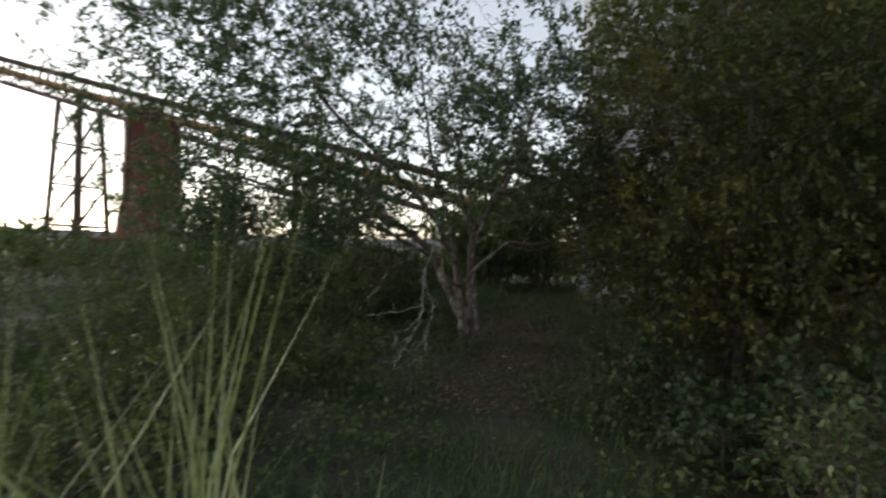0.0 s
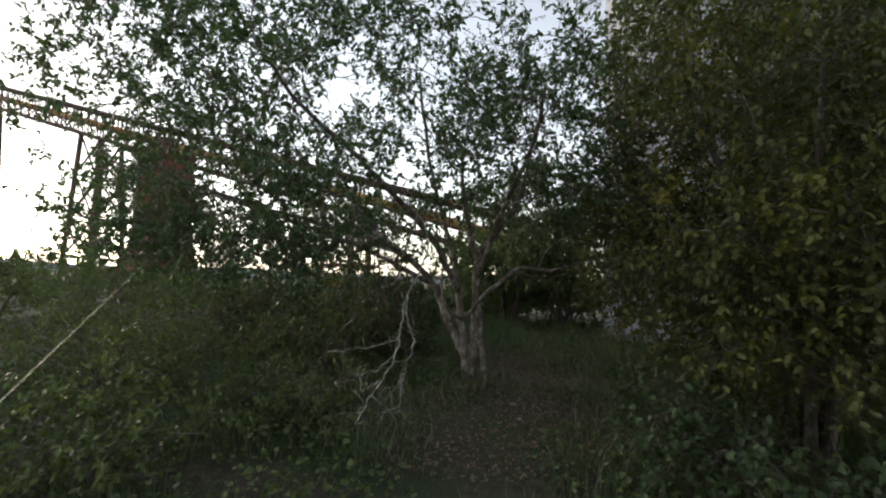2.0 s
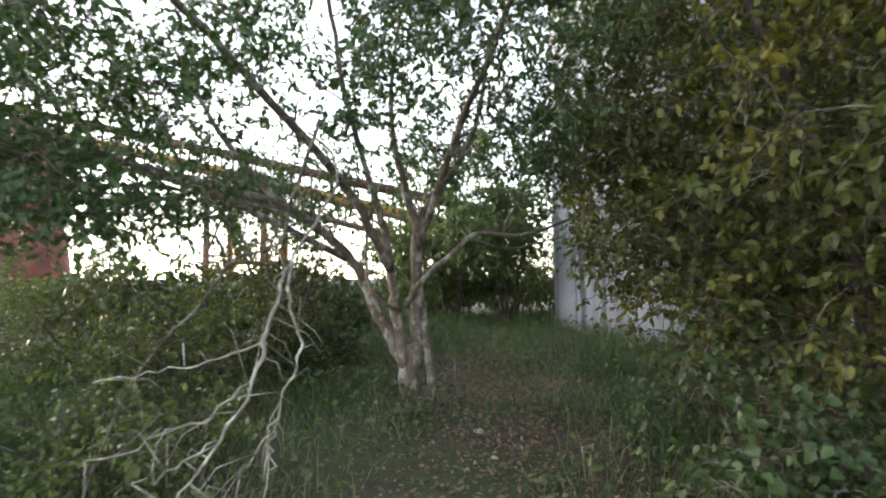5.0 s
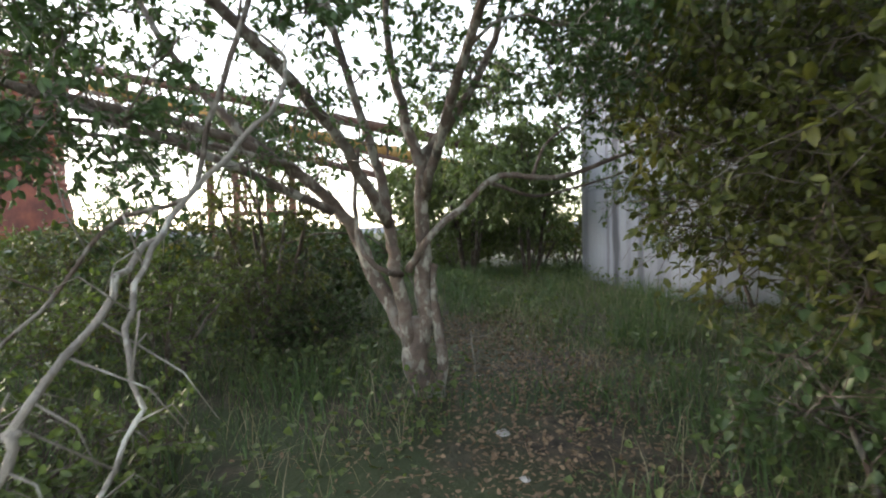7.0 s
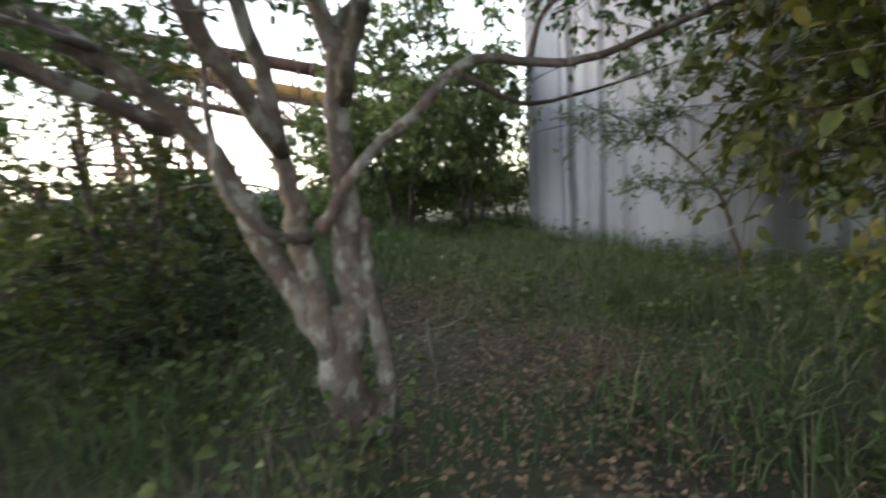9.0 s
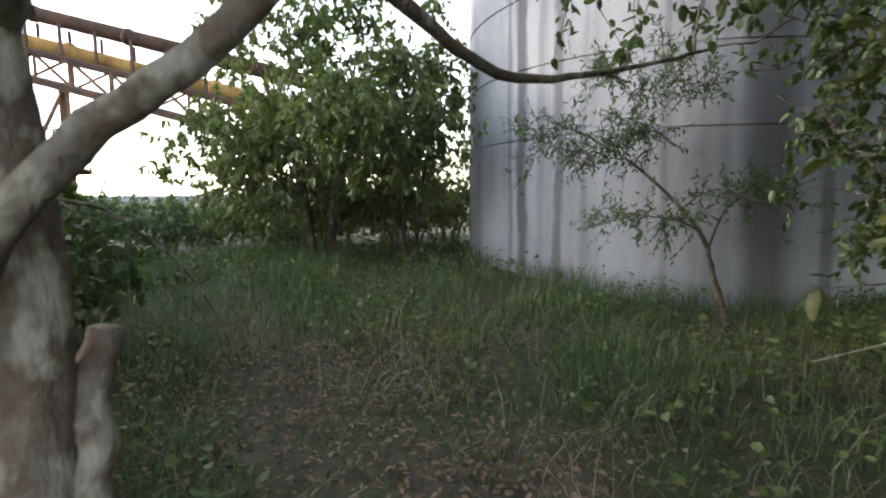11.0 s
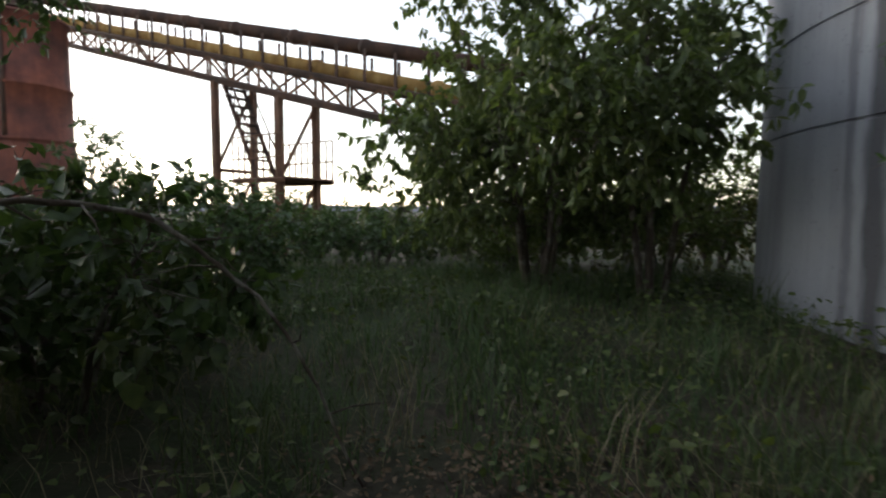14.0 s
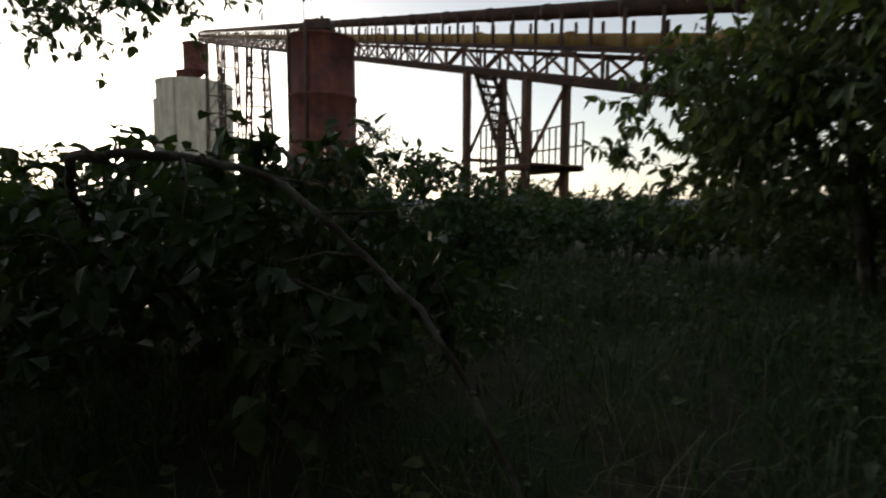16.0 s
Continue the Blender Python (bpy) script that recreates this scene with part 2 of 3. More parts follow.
def leaves(name, pos, axis, size, mat, shape="oval", rng=None, fold=0.25, droop=0.25):
    n = len(pos)
    axis = axis / (np.linalg.norm(axis, axis=1)[:, None] + 1e-9)
    side = np.cross(axis, rng.normal(size=(n, 3)) * 0.55 + (0, 0, 1.0))
    side /= np.linalg.norm(side, axis=1)[:, None] + 1e-9
    up = np.cross(side, axis)
    out = LEAF_SHAPES[shape]
    v = np.empty((n, 6, 3))
    for k, (w, t) in enumerate(out):
        lift = fold * abs(w) - droop * t * t
        v[:, k] = pos + size[:, None] * (axis * t + side * w + up * lift)
    me = bpy.data.meshes.new(name)
    base = np.arange(n)[:, None] * 6
    loops = np.concatenate([base + np.array([0, 1, 2, 3]), base + np.array([0, 3, 4, 5])], axis=1).ravel()
    me.vertices.add(n * 6)
    me.vertices.foreach_set("co", v.ravel())
    me.loops.add(len(loops))
    me.loops.foreach_set("vertex_index", loops.astype(np.int32))
    me.polygons.add(n * 2)
    me.polygons.foreach_set("loop_start", np.arange(0, n * 8, 4, dtype=np.int32))
    me.update(calc_edges=True)
    me.materials.append(mat)
    return tagged(new(name, me), kind="stuff")


def blades(name, x, y, height, lean, width, mat, rng):
    """Grass: bent strips of two quads."""
    n = len(x)
    z = ground_z(x, y) - 0.02
    a = rng.uniform(0, 2 * np.pi, n)
    b = a + rng.uniform(1.0, 2.1, n)
    v = np.empty((n, 6, 3))
    for row, (t, w) in enumerate(((0, 1.0), (0.55, 0.8), (1, 0.08))):
        cx = x + np.cos(a) * lean * height * t * t
        cy = y + np.sin(a) * lean * height * t * t
        cz = z + height * t * (1 - 0.35 * lean * t)
        for k, s in enumerate((-0.5, 0.5)):
            v[:, row * 2 + k] = np.stack([cx + np.cos(b) * width * w * s, cy + np.sin(b) * width * w * s, cz], 1)
    me = bpy.data.meshes.new(name)
    base = np.arange(n)[:, None] * 6
    loops = np.concatenate([base + np.array([0, 1, 3, 2]), base + np.array([2, 3, 5, 4])], axis=1).ravel()
    me.vertices.add(n * 6)
    me.vertices.foreach_set("co", v.ravel())
    me.loops.add(len(loops))
    me.loops.foreach_set("vertex_index", loops.astype(np.int32))
    me.polygons.add(n * 2)
    me.polygons.foreach_set("loop_start", np.arange(0, n * 8, 4, dtype=np.int32))
    me.update(calc_edges=True)
    me.materials.append(mat)
    return tagged(new(name, me), kind="stuff")


def smooth_line(pts, n):
    """A rounded line through a few points."""
    pts = [Vector(p) for p in pts]
    q = [pts[0] * 2 - pts[1], *pts, pts[-1] * 2 - pts[-2]]
    out = []
    for i in range(1, len(q) - 2):
        for k in range(n):
            t = k / n
            out.append(0.5 * ((2 * q[i]) + (q[i + 1] - q[i - 1]) * t + (2 * q[i - 1] - 5 * q[i] + 4 * q[i + 1] - q[i + 2]) * t * t
                              + (3 * q[i] - q[i - 1] - 3 * q[i + 1] + q[i + 2]) * t ** 3))
    return out + [pts[-1]]


def in_ellipsoids(rng, blobs, shell=0.35):
    """Random places in a set of ellipsoids (centre, radii, count), more of them towards the outside."""
    out = []
    for c, r, k in blobs:
        d = rng.normal(size=(k, 3))
        d /= np.linalg.norm(d, axis=1)[:, None]
        out.append(np.array(c) + d * np.array(r) * (rng.uniform(0, 1, k) ** shell)[:, None])
    return np.concatenate(out)


def plant(name, label, category, at, limbs, blobs, seed, bark, leaf_mat, leaf_size, shape="oval", twigs=6, twig_len=0.45,
          per_twig=7, droop=0.25, clear=0.5, sub=0.012, sag=0.0, group="", bare=0.12, low=0.3):
    """A tree or shrub: limbs given as (points, radius at base, radius at tip), boughs that reach to places in the crown, twigs, leaves."""
    rng = np.random.default_rng(seed)
    root = empty(name, at, label, category, group)
    o = Vector(at)
    wood, nodes, node_r = Shape(), [], []
    for pts, r0, r1 in limbs:
        line = smooth_line(pts, 6)
        n = len(line)
        rad = [r0 + (r1 - r0) * (i / (n - 1)) ** 0.8 for i in range(n)]
        line = [p + Vector(rng.normal(size=3)) * rad[i] * 0.18 for i, p in enumerate(line)]
        wood.tube([p - o for p in line], rad, 10 if r0 > 0.05 else 6)
        for i in range(n // 4, n):
            nodes.append(np.array(line[i]))
            node_r.append(rad[i])
    goals = in_ellipsoids(rng, blobs)
    first = np.array(nodes)
    goals = goals[np.argsort(np.min(np.linalg.norm(goals[:, None] - first[None], axis=2), axis=1))]
    lp, la = [], []
    for g in goals:
        if g[2] < float(ground_z(g[0], g[1])) + low or (clear > 0 and trail(g[0], g[1]) < clear and g[2] < 2.3):
            continue
        arr = np.array(nodes)
        d = np.linalg.norm(arr - g, axis=1) + np.maximum(arr[:, 2] - g[2], 0) * (0.8 if sag == 0 else 0.1)
        k = int(np.argmin(d))
        a, far = arr[k], float(np.linalg.norm(arr[k] - g))
        r = min(node_r[k] * 0.75, 0.006 + sub * far)
        mid = (a + g) / 2 + rng.normal(size=3) * far * 0.1 + np.array((0, 0, far * (0.12 - sag)))
        line = smooth_line([a, mid, g], 3)
        line = [p + Vector(rng.normal(size=3)) * far * 0.018 for p in line]
        rad = [r + (0.0035 - r) * i / (len(line) - 1) for i in range(len(line))]
        wood.tube([p - o for p in line], rad, 5, False)
        for p, q in list(zip(line, rad))[2:]:
            nodes.append(np.array(p))
            node_r.append(max(q, 0.006))
        if rng.random() < bare:
            continue
        out = (g - a) / (far + 1e-6)
        for _ in range(twigs):
            s = np.array(line[-1 - int(rng.integers(0, 3))])
            dirn = rng.normal(size=3) * 0.8 + out * 0.6 + np.array((0, 0, 0.1 - sag))
            dirn /= np.linalg.norm(dirn)
            ln = twig_len * rng.uniform(0.5, 1.1)
            e = s + dirn * ln - np.array((0, 0, ln * ln * 0.35))
            if clear > 0 and trail(e[0], e[1]) < clear * 0.9 and e[2] < 2.2:
                continue
            m = (s + e) / 2 + rng.normal(size=3) * ln * 0.06
            wood.tube([Vector(s) - o, Vector(m) - o, Vector(e) - o], [0.0032, 0.0026, 0.0012], 3, False)
            ts = rng.uniform(0.15, 1.0, per_twig)
            for t in ts:
                lp.append(s + (e - s) * t)
                la.append(dirn * 0.5 + rng.normal(size=3) * 0.7 - np.array((0, 0, droop)))
    w = wood.make("branches", bark, root)
    lp, la = np.array(lp), np.array(la)
    f = leaves("foliage", lp - np.array(at), la, leaf_size * rng.uniform(0.6, 1.25, len(lp)), leaf_mat, shape, rng, droop=droop)
    f.parent = root
    return root


# ---- ground, one sheet to the horizon ----
def build_ground():
    rings = [0.0]
    while rings[-1] < 30:
        rings.append(rings[-1] + 0.35 + rings[-1] * 0.02)
    rings += [40, 60, 100, 180, 350, 800, 2500]
    s, seg = Shape(), 120
    for r in rings[1:]:
        for k in range(seg):
            w = 2 * math.pi * k / seg
            x, y = r * math.cos(w), 8 + r * math.sin(w)
            z = float(ground_z(x, y)) + noise.noise((x * 0.8, y * 0.8, 0)) * 0.06 * (1 if r < 40 else 0)
            s.v.append(Vector((x, y, z)))
    c = len(s.v)
    s.v.append(Vector((0, 8, 0.2)))
    for k in range(seg):
        s.f.append((c, k, (k + 1) % seg))
    for i in range(len(rings) - 2):
        for k in range(seg):
            k2 = (k + 1) % seg
            s.f.append((i * seg + k, (i + 1) * seg + k, (i + 1) * seg + k2, i * seg + k2))
    return tagged(s.make("ground", SOIL), "dark soil with leaf litter and weeds", "ground", kind="structure")


build_ground()


def build_hills():
    s = Shape()
    n = 90
    for i in range(n + 1):
        w = radians(60 + 130 * i / n)
        x, y = 1900 * math.cos(w), 1900 * math.sin(w)
        s.v += [Vector((x, y, -5)), Vector((x, y, 18 + 40 * abs(noise.noise((i * 0.09, 3.3, 0)))))]
    for i in range(n):
        s.f.append((2 * i, 2 * i + 2, 2 * i + 3, 2 * i + 1))
    return tagged(s.make("backdrop", HILL), "low hills on the horizon, painted a hazy blue", "hills", kind="structure")


build_hills()


# ---- concrete silos ----
def concrete_silo(at, radius, height, mat, label, first_joint, step, group=""):
    root = empty("concrete_silo", at, label, "silo", group)
    prof, z = [(radius + 0.02, -0.3), (radius, 0.0)], first_joint
    while z < height:
        prof += [(radius, z - 0.018), (radius - 0.022, z - 0.01), (radius - 0.022, z + 0.01), (radius, z + 0.018)]
        z += step
    prof += [(radius, height - 0.05), (radius + 0.06, height - 0.04), (radius + 0.06, height + 0.12), (radius - 0.25, height + 0.16)]
    s = Shape()
    s.lathe(prof, 96)
    s.make("shell", mat, root, smooth=False)
    return root


concrete_silo((7.12, 14.1, 0.36), 3.14, 13.5, CONCRETE, "tall pale concrete silo with dark water streaks", 1.80, 0.89, "concrete silos")
concrete_silo((13.5, 13.0, 0.36), 3.14, 13.5, CONCRETE_OLD, "tall stained brown-grey concrete silo", 1.80, 0.89, "concrete silos")
for fx, fy in ((-65, 48), (-78, 54)):
    concrete_silo((fx, fy, 0), 4.6, 16.6, CONCRETE_FAR, "distant cream concrete silo with joint lines", 3.0, 3.0, "distant concrete silos")


def hopper(at, label):
    root = empty("hopper", at, label, "hopper", "hoppers on the far silos")
    s = Shape()
    s.lathe([(0.5, 0.0), (1.75, 1.3), (1.9, 1.35), (1.9, 1.5), (1.85, 1.5), (1.85, 5.4), (1.98, 5.45), (1.98, 5.6), (0.4, 6.1)], 28)
    s.make("vessel", RUST_RED, root)
    for k in range(4):
        w = math.pi * (0.25 + 0.5 * k)
        leg = Shape()
        leg.bar((1.7 * math.cos(w), 1.7 * math.sin(w), -0.3), (1.7 * math.cos(w), 1.7 * math.sin(w), 1.5), 0.2)
        leg.make("leg", RUST_DARK, root)
    root.scale = (0.72, 0.72, 0.8)


hopper((-63.5, 47.2, 17.0), "rusty red round steel hopper on legs")
hopper((-78, 54, 17.0), "rusty red round steel hopper on legs")


# ---- red steel silo on a frame ----
def red_silo():
    x, y = -12.1, 21.9
    root = empty("steel_silo", (x, y, float(ground_z(x, y))), "rusty red steel silo on a braced frame", "silo")
    base = float(ground_z(x, y))
    s = Shape()
    s.lathe([(1.32, 1.42), (1.32, 1.5), (1.24, 2.3), (1.13, 2.9), (1.11, 3.0), (1.15, 3.02), (1.15, 3.1), (1.09, 3.12), (1.09, 4.45), (1.13, 4.47),
             (1.13, 4.55), (1.06, 4.57), (1.05, 6.3), (1.1, 6.32), (1.1, 6.4), (0.3, 6.62)], 48)
    for v in s.v:
        v.z -= base - 0.25
    s.make("shell", RUST_RED, root)
    fr = Shape()
    z = 1.62 - base
    for a, b in (((-1.6, -1.3), (1.6, -1.3)), ((-1.6, 1.3), (1.6, 1.3)), ((-1.6, -1.3), (-1.6, 1.3)), ((1.6, -1.3), (1.6, 1.3))):
        fr.bar((*a, z), (*b, z), 0.18)
    for px in (-1.5, 1.5):
        for py in (-1.2, 1.2):
            fr.bar((px, py, z), (px * 1.55, py, -0.1), 0.2)
            fr.bar((px * 0.7, py, z), (px * 0.7, py, -0.1), 0.16)
    fr.make("frame", RUST_RED, root, smooth=False)
    rib = Shape()
    for w in (-2.0, -1.2, 2.4):
        rib.bar((1.1 * math.cos(w), 1.1 * math.sin(w), 3.0), (1.1 * math.cos(w), 1.1 * math.sin(w), 6.9 - base), 0.09)
    rib.make("pipes", RUST_DARK, root)
    cap = Shape()
    top = 6.75 - base
    cap.box((0.0, -0.1, top + 0.32), 0.85, 0.55, 0.3, 0.5)
    cap.box((-0.5, -0.15, top + 0.22), 0.5, 0.4, 0.1, 0.5)
    for dx in (-0.28, 0.28):
        cap.bar((dx, -0.1, top - 0.1), (dx, -0.1, top + 0.2), 0.1)
    cap.tube([(0.12, -0.1, top + 0.45), (0.12, -0.1, top + 0.62)], [0.05, 0.05], 8)
    cap.tube([(-0.1, -0.1, top + 0.45), (-0.1, -0.1, top + 0.6)], [0.05, 0.05], 8)
    cap.bar((-0.75, -0.1, top), (-0.75, -0.1, top + 1.9), 0.02)
    cap.make("drive_unit", RUST_DARK, root, smooth=False)


red_silo()


# ---- inclined conveyor gantry ----
GC, GU, GSLOPE = Vector((-4.63, 20.9, 4.28)), Vector((0.905, -0.424, 0)), -0.272
GW = Vector((0.424, 0.905, 0))


def gpt(s, side, dz):
    """A place on the gantry: metres along it, across it, above its lower chord."""
    return GC + GU * s + GW * side + Vector((0, 0, GSLOPE * s + dz))


def gantry():
    s0, s1 = -66.0, 9.0
    o = gpt(s1, 0, 0)
    o.z = float(ground_z(o.x, o.y))
    root = empty("conveyor_gantry", o, "rusty inclined conveyor gantry with lattice sides", "conveyor")
    ch, lat, rail = Shape(), Shape(), Shape()
    for side in (-0.55, 0.55):
        ch.bar(gpt(s0, side, 0.05) - o, gpt(s1, side, 0.05) - o, 0.13)
        ch.bar(gpt(s0, side, 0.62) - o, gpt(s1, side, 0.62) - o, 0.08)
        k, a = 0, s0
        while a < s1 - 0.9:
            lat.bar(gpt(a, side, 0.05) - o, gpt(a, side, 0.62) - o, 0.05)
            lat.bar(gpt(a, side, 0.05 if k % 2 else 0.62) - o, gpt(a + 0.9, side, 0.62 if k % 2 else 0.05) - o, 0.05)
            a += 0.9
            k += 1
        a = s0
        while a < s1:
            rail.bar(gpt(a, side, 0.6) - o, gpt(a, side, 1.3) - o, 0.05)
            a += 0.75
    a = s0
    while a < s1:
        lat.bar(gpt(a, -0.55, 0.05) - o, gpt(a, 0.55, 0.05) - o, 0.06)
        a += 1.8
    ch.make("chords", RUST_DARK, root, smooth=False)
    tagged(lat.make("lattice", RUST_BROWN, root, smooth=False), kind="stuff")
    tagged(rail.make("posts", RUST_DARK, root, smooth=False), kind="stuff")
    y = Shape()
    y.tube([gpt(s0, -0.3, 0.78) - o, gpt(s1, -0.3, 0.78) - o], [0.15, 0.15], 10)
    for k in range(24):
        a = s0 + 3.1 * k
        y.tube([gpt(a - 0.06, -0.3, 0.78) - o, gpt(a + 0.06, -0.3, 0.78) - o], [0.19, 0.19], 10)
    y.make("yellow_pipe", RUST_YELLOW, root)
    cover = Shape()
    cover.tube([gpt(s0, 0, 1.42) - o, gpt(s1, 0, 1.42) - o], [0.15, 0.15], 10)
    for k in range(36):
        a = s0 + 2.1 * k
        cover.tube([gpt(a - 0.05, 0, 1.42) - o, gpt(a + 0.05, 0, 1.42) - o], [0.172, 0.172], 10)
    cover.make("belt_cover", RUST_DARK, root)


gantry()


def tower(s, half, label, stairs=False):
    foot = gpt(s, 0, 0)
    g = float(ground_z(foot.x, foot.y))
    root = empty("gantry_tower", (foot.x, foot.y, g), label, "tower", "gantry towers")
    o = Vector((foot.x, foot.y, g))
    br = Shape()

    def leg(a, side, t):
        top = gpt(s + a * half, side * 0.55, 0)
        bot = gpt(s + a * half * (1.0 if stairs else 1.5), side * (0.55 if stairs else 0.9), 0)
        bot.z = g - 0.1
        return bot.lerp(top, t) - o

    h = foot.z - g
    n = max(2, round(h / 1.9))
    for a in (-1, 1):
        for side in (-1, 1):
            post = Shape()
            post.bar(leg(a, side, 0), leg(a, side, 1), 0.15 if stairs else 0.17)
            post.make("leg", RUST_BROWN if stairs else RUST_DARK, root, smooth=False)
    for i in range(n):
        t0, t1 = i / n, (i + 1) / n
        for a in (-1, 1):
            br.bar(leg(a, -1, t1), leg(a, 1, t1), 0.07)
            br.bar(leg(a, -1, t0), leg(a, 1, t1), 0.06)
        if not stairs:
            for side in (-1, 1):
                br.bar(leg(-1, side, t1), leg(1, side, t1), 0.07)
                br.bar(leg(-1, side, t0), leg(1, side, t1), 0.07)
                br.bar(leg(1, side, t0), leg(-1, side, t1), 0.07)
    tagged(br.make("braces", RUST_BROWN if stairs else RUST_DARK, root, smooth=False), kind="stuff")
    if stairs:
        st = Shape()
        a0, a1 = gpt(s - half, -0.3, 0) - o, gpt(s + half * 0.1, -0.3, 0) - o
        a1.z = 1.7
        for w in (0.0, 0.55):
            st.bar(a0 + GW * w, a1 + GW * w, 0.08)
            st.bar(a0 + GW * w + Vector((0, 0, 0.5)), a1 + GW * w + Vector((0, 0, 0.75)), 0.03)
        for k in range(11):
            p = a0.lerp(a1, (k + 0.5) / 11)
            st.box(p + GW * 0.27, 0.2, 0.6, 0.03, math.atan2(GU.y, GU.x))
            st.bar(p, p + Vector((0, 0, 0.6)), 0.025)
        st.make("stair", RUST_DARK, root, smooth=False)
        dk = Shape()
        mid = 1.72
        for side in (-0.75, 0.75):
            p, q = gpt(s - half * 0.2, side, 0) - o, gpt(s + half * 1.3, side, 0) - o
            p.z = q.z = mid
            dk.bar(p, q, 0.09)
            for lift in (0.5, 1.0):
                dk.bar(p + Vector((0, 0, lift)), q + Vector((0, 0, lift)), 0.03)
            for k in range(9):
                r = p.lerp(q, k / 8)
                dk.bar(r, r + Vector((0, 0, 1.0)), 0.03)
        p = gpt(s + half * 0.55, 0, 0) - o
        dk.box((p.x, p.y, mid + 0.05), half * 1.5, 1.5, 0.04, math.atan2(GU.y, GU.x))
        dk.make("platform", RUST_BROWN, root, smooth=False)


tower(0.1, 1.15, "rusty steel gantry tower with a stair and platform", True)
for ts in (-16.2, -30.0, -43.0, -56.0):
    tower(ts, 0.9, "rusty steel lattice gantry tower")


# ---- the leaning multi-stemmed tree beside the trail ----
TREE_LIMBS = [
    ([(0.53, 8.1, 0.02), (0.5, 8.08, 0.35), (0.46, 8.06, 0.8)], 0.135, 0.085),
    ([(0.44, 8.1, 0.6), (0.18, 8.2, 1.05), (-0.03, 8.2, 1.52), (-0.42, 8.15, 1.92), (-1.0, 7.95, 2.2), (-2.3, 7.6, 2.5), (-3.3, 7.2, 2.8)], 0.074, 0.018),
    ([(-0.4, 8.15, 1.9), (-0.85, 8.3, 2.25), (-1.4, 8.4, 2.9), (-1.9, 8.5, 3.8)], 0.055, 0.018),
    ([(0.42, 8.03, 0.6), (0.34, 8.0, 1.12), (0.28, 8.0, 1.55), (0.2, 7.98, 2.0), (0.05, 7.9, 2.5), (-0.15, 7.8, 3.3), (-0.3, 7.6, 4.3)], 0.058, 0.018),
    ([(0.51, 8.05, 0.6), (0.54, 8.0, 1.35), (0.55, 8.0, 1.92), (0.76, 8.0, 2.25), (1.1, 8.0, 2.84), (1.3, 8.1, 3.8)], 0.07, 0.018),
    ([(0.55, 8.0, 1.9), (0.4, 8.05, 2.4), (0.3, 8.2, 3.2), (0.4, 8.4, 4.2)], 0.05, 0.015),
    ([(0.43, 7.95, 1.15), (0.6, 7.85, 1.42), (0.82, 7.8, 1.61), (1.08, 7.78, 1.82), (1.48, 7.75, 1.8), (1.9, 7.75, 1.93), (2.6, 7.7, 2.2), (3.3, 7.9, 2.5)], 0.034, 0.01),
    ([(1.0, 7.8, 1.78), (1.4, 8.1, 1.7), (1.9, 8.4, 1.8), (2.6, 8.7, 2.0)], 0.018, 0.006),
    ([(1.3, 7.76, 1.8), (1.5, 8.0, 2.1), (2.0, 8.4, 2.4), (2.7, 8.6, 2.7)], 0.016, 0.006),
    ([(-0.4, 8.1, 1.95), (-1.2, 7.3, 2.1), (-2.0, 6.4, 2.0), (-2.7, 5.4, 1.85)], 0.02, 0.006),
    ([(-0.6, 8.1, 2.05), (-1.5, 7.6, 2.1), (-2.6, 7.2, 2.1), (-3.6, 6.9, 1.95)], 0.02, 0.006),
    ([(0.64, 8.02, 0.05), (0.645, 8.0, 0.6), (0.6, 8.04, 1.0), (0.62, 8.1, 1.2)], 0.05, 0.03),
    ([(0.38, 7.95, 1.14), (0.27, 7.75, 1.17), (0.12, 7.7, 1.33), (0.08, 7.7, 1.65), (0.12, 7.6, 2.0)], 0.026, 0.012),
    ([(0.3, 7.95, 1.5), (-0.1, 7.3, 2.2), (-0.7, 6.4, 2.8), (-1.1, 5.4, 3.1), (-1.2, 4.6, 3.3)], 0.045, 0.014),
    ([(0.55, 7.95, 1.7), (0.8, 7.1, 2.5), (1.0, 6.2, 3.0), (1.0, 5.4, 3.3)], 0.04, 0.014),
    ([(-0.1, 7.9, 1.6), (-0.9, 7.2, 2.0), (-1.8, 6.4, 2.3), (-2.6, 5.9, 2.5)], 0.035, 0.012),
]
plant("tree", "multi-stemmed grey-barked tree with small green leaves", "tree", (0.53, 8.1, 0.15), TREE_LIMBS,
      [((-1.0, 7.6, 3.9), (3.6, 2.7, 2.2), 520), ((-1.4, 6.0, 3.3), (2.8, 1.9, 1.3), 170), ((-2.6, 7.0, 2.4), (2.0, 1.6, 0.9), 130), ((1.6, 7.9, 3.4), (1.7, 1.6, 1.4), 200), ((2.5, 8.2, 2.65), (1.3, 1.1, 0.6), 120), ((-3.0, 6.6, 4.5), (1.9, 1.6, 1.1), 120), ((-1.9, 11.1, 2.7), (1.2, 0.7, 0.45), 100),
       ((-2.2, 6.0, 1.9), (1.3, 1.1, 0.35), 80)],
      11, BARK, LEAF_TREE, 0.056, "oval", 6, 0.42, 12, clear=0.7, low=1.3, bare=0.22)


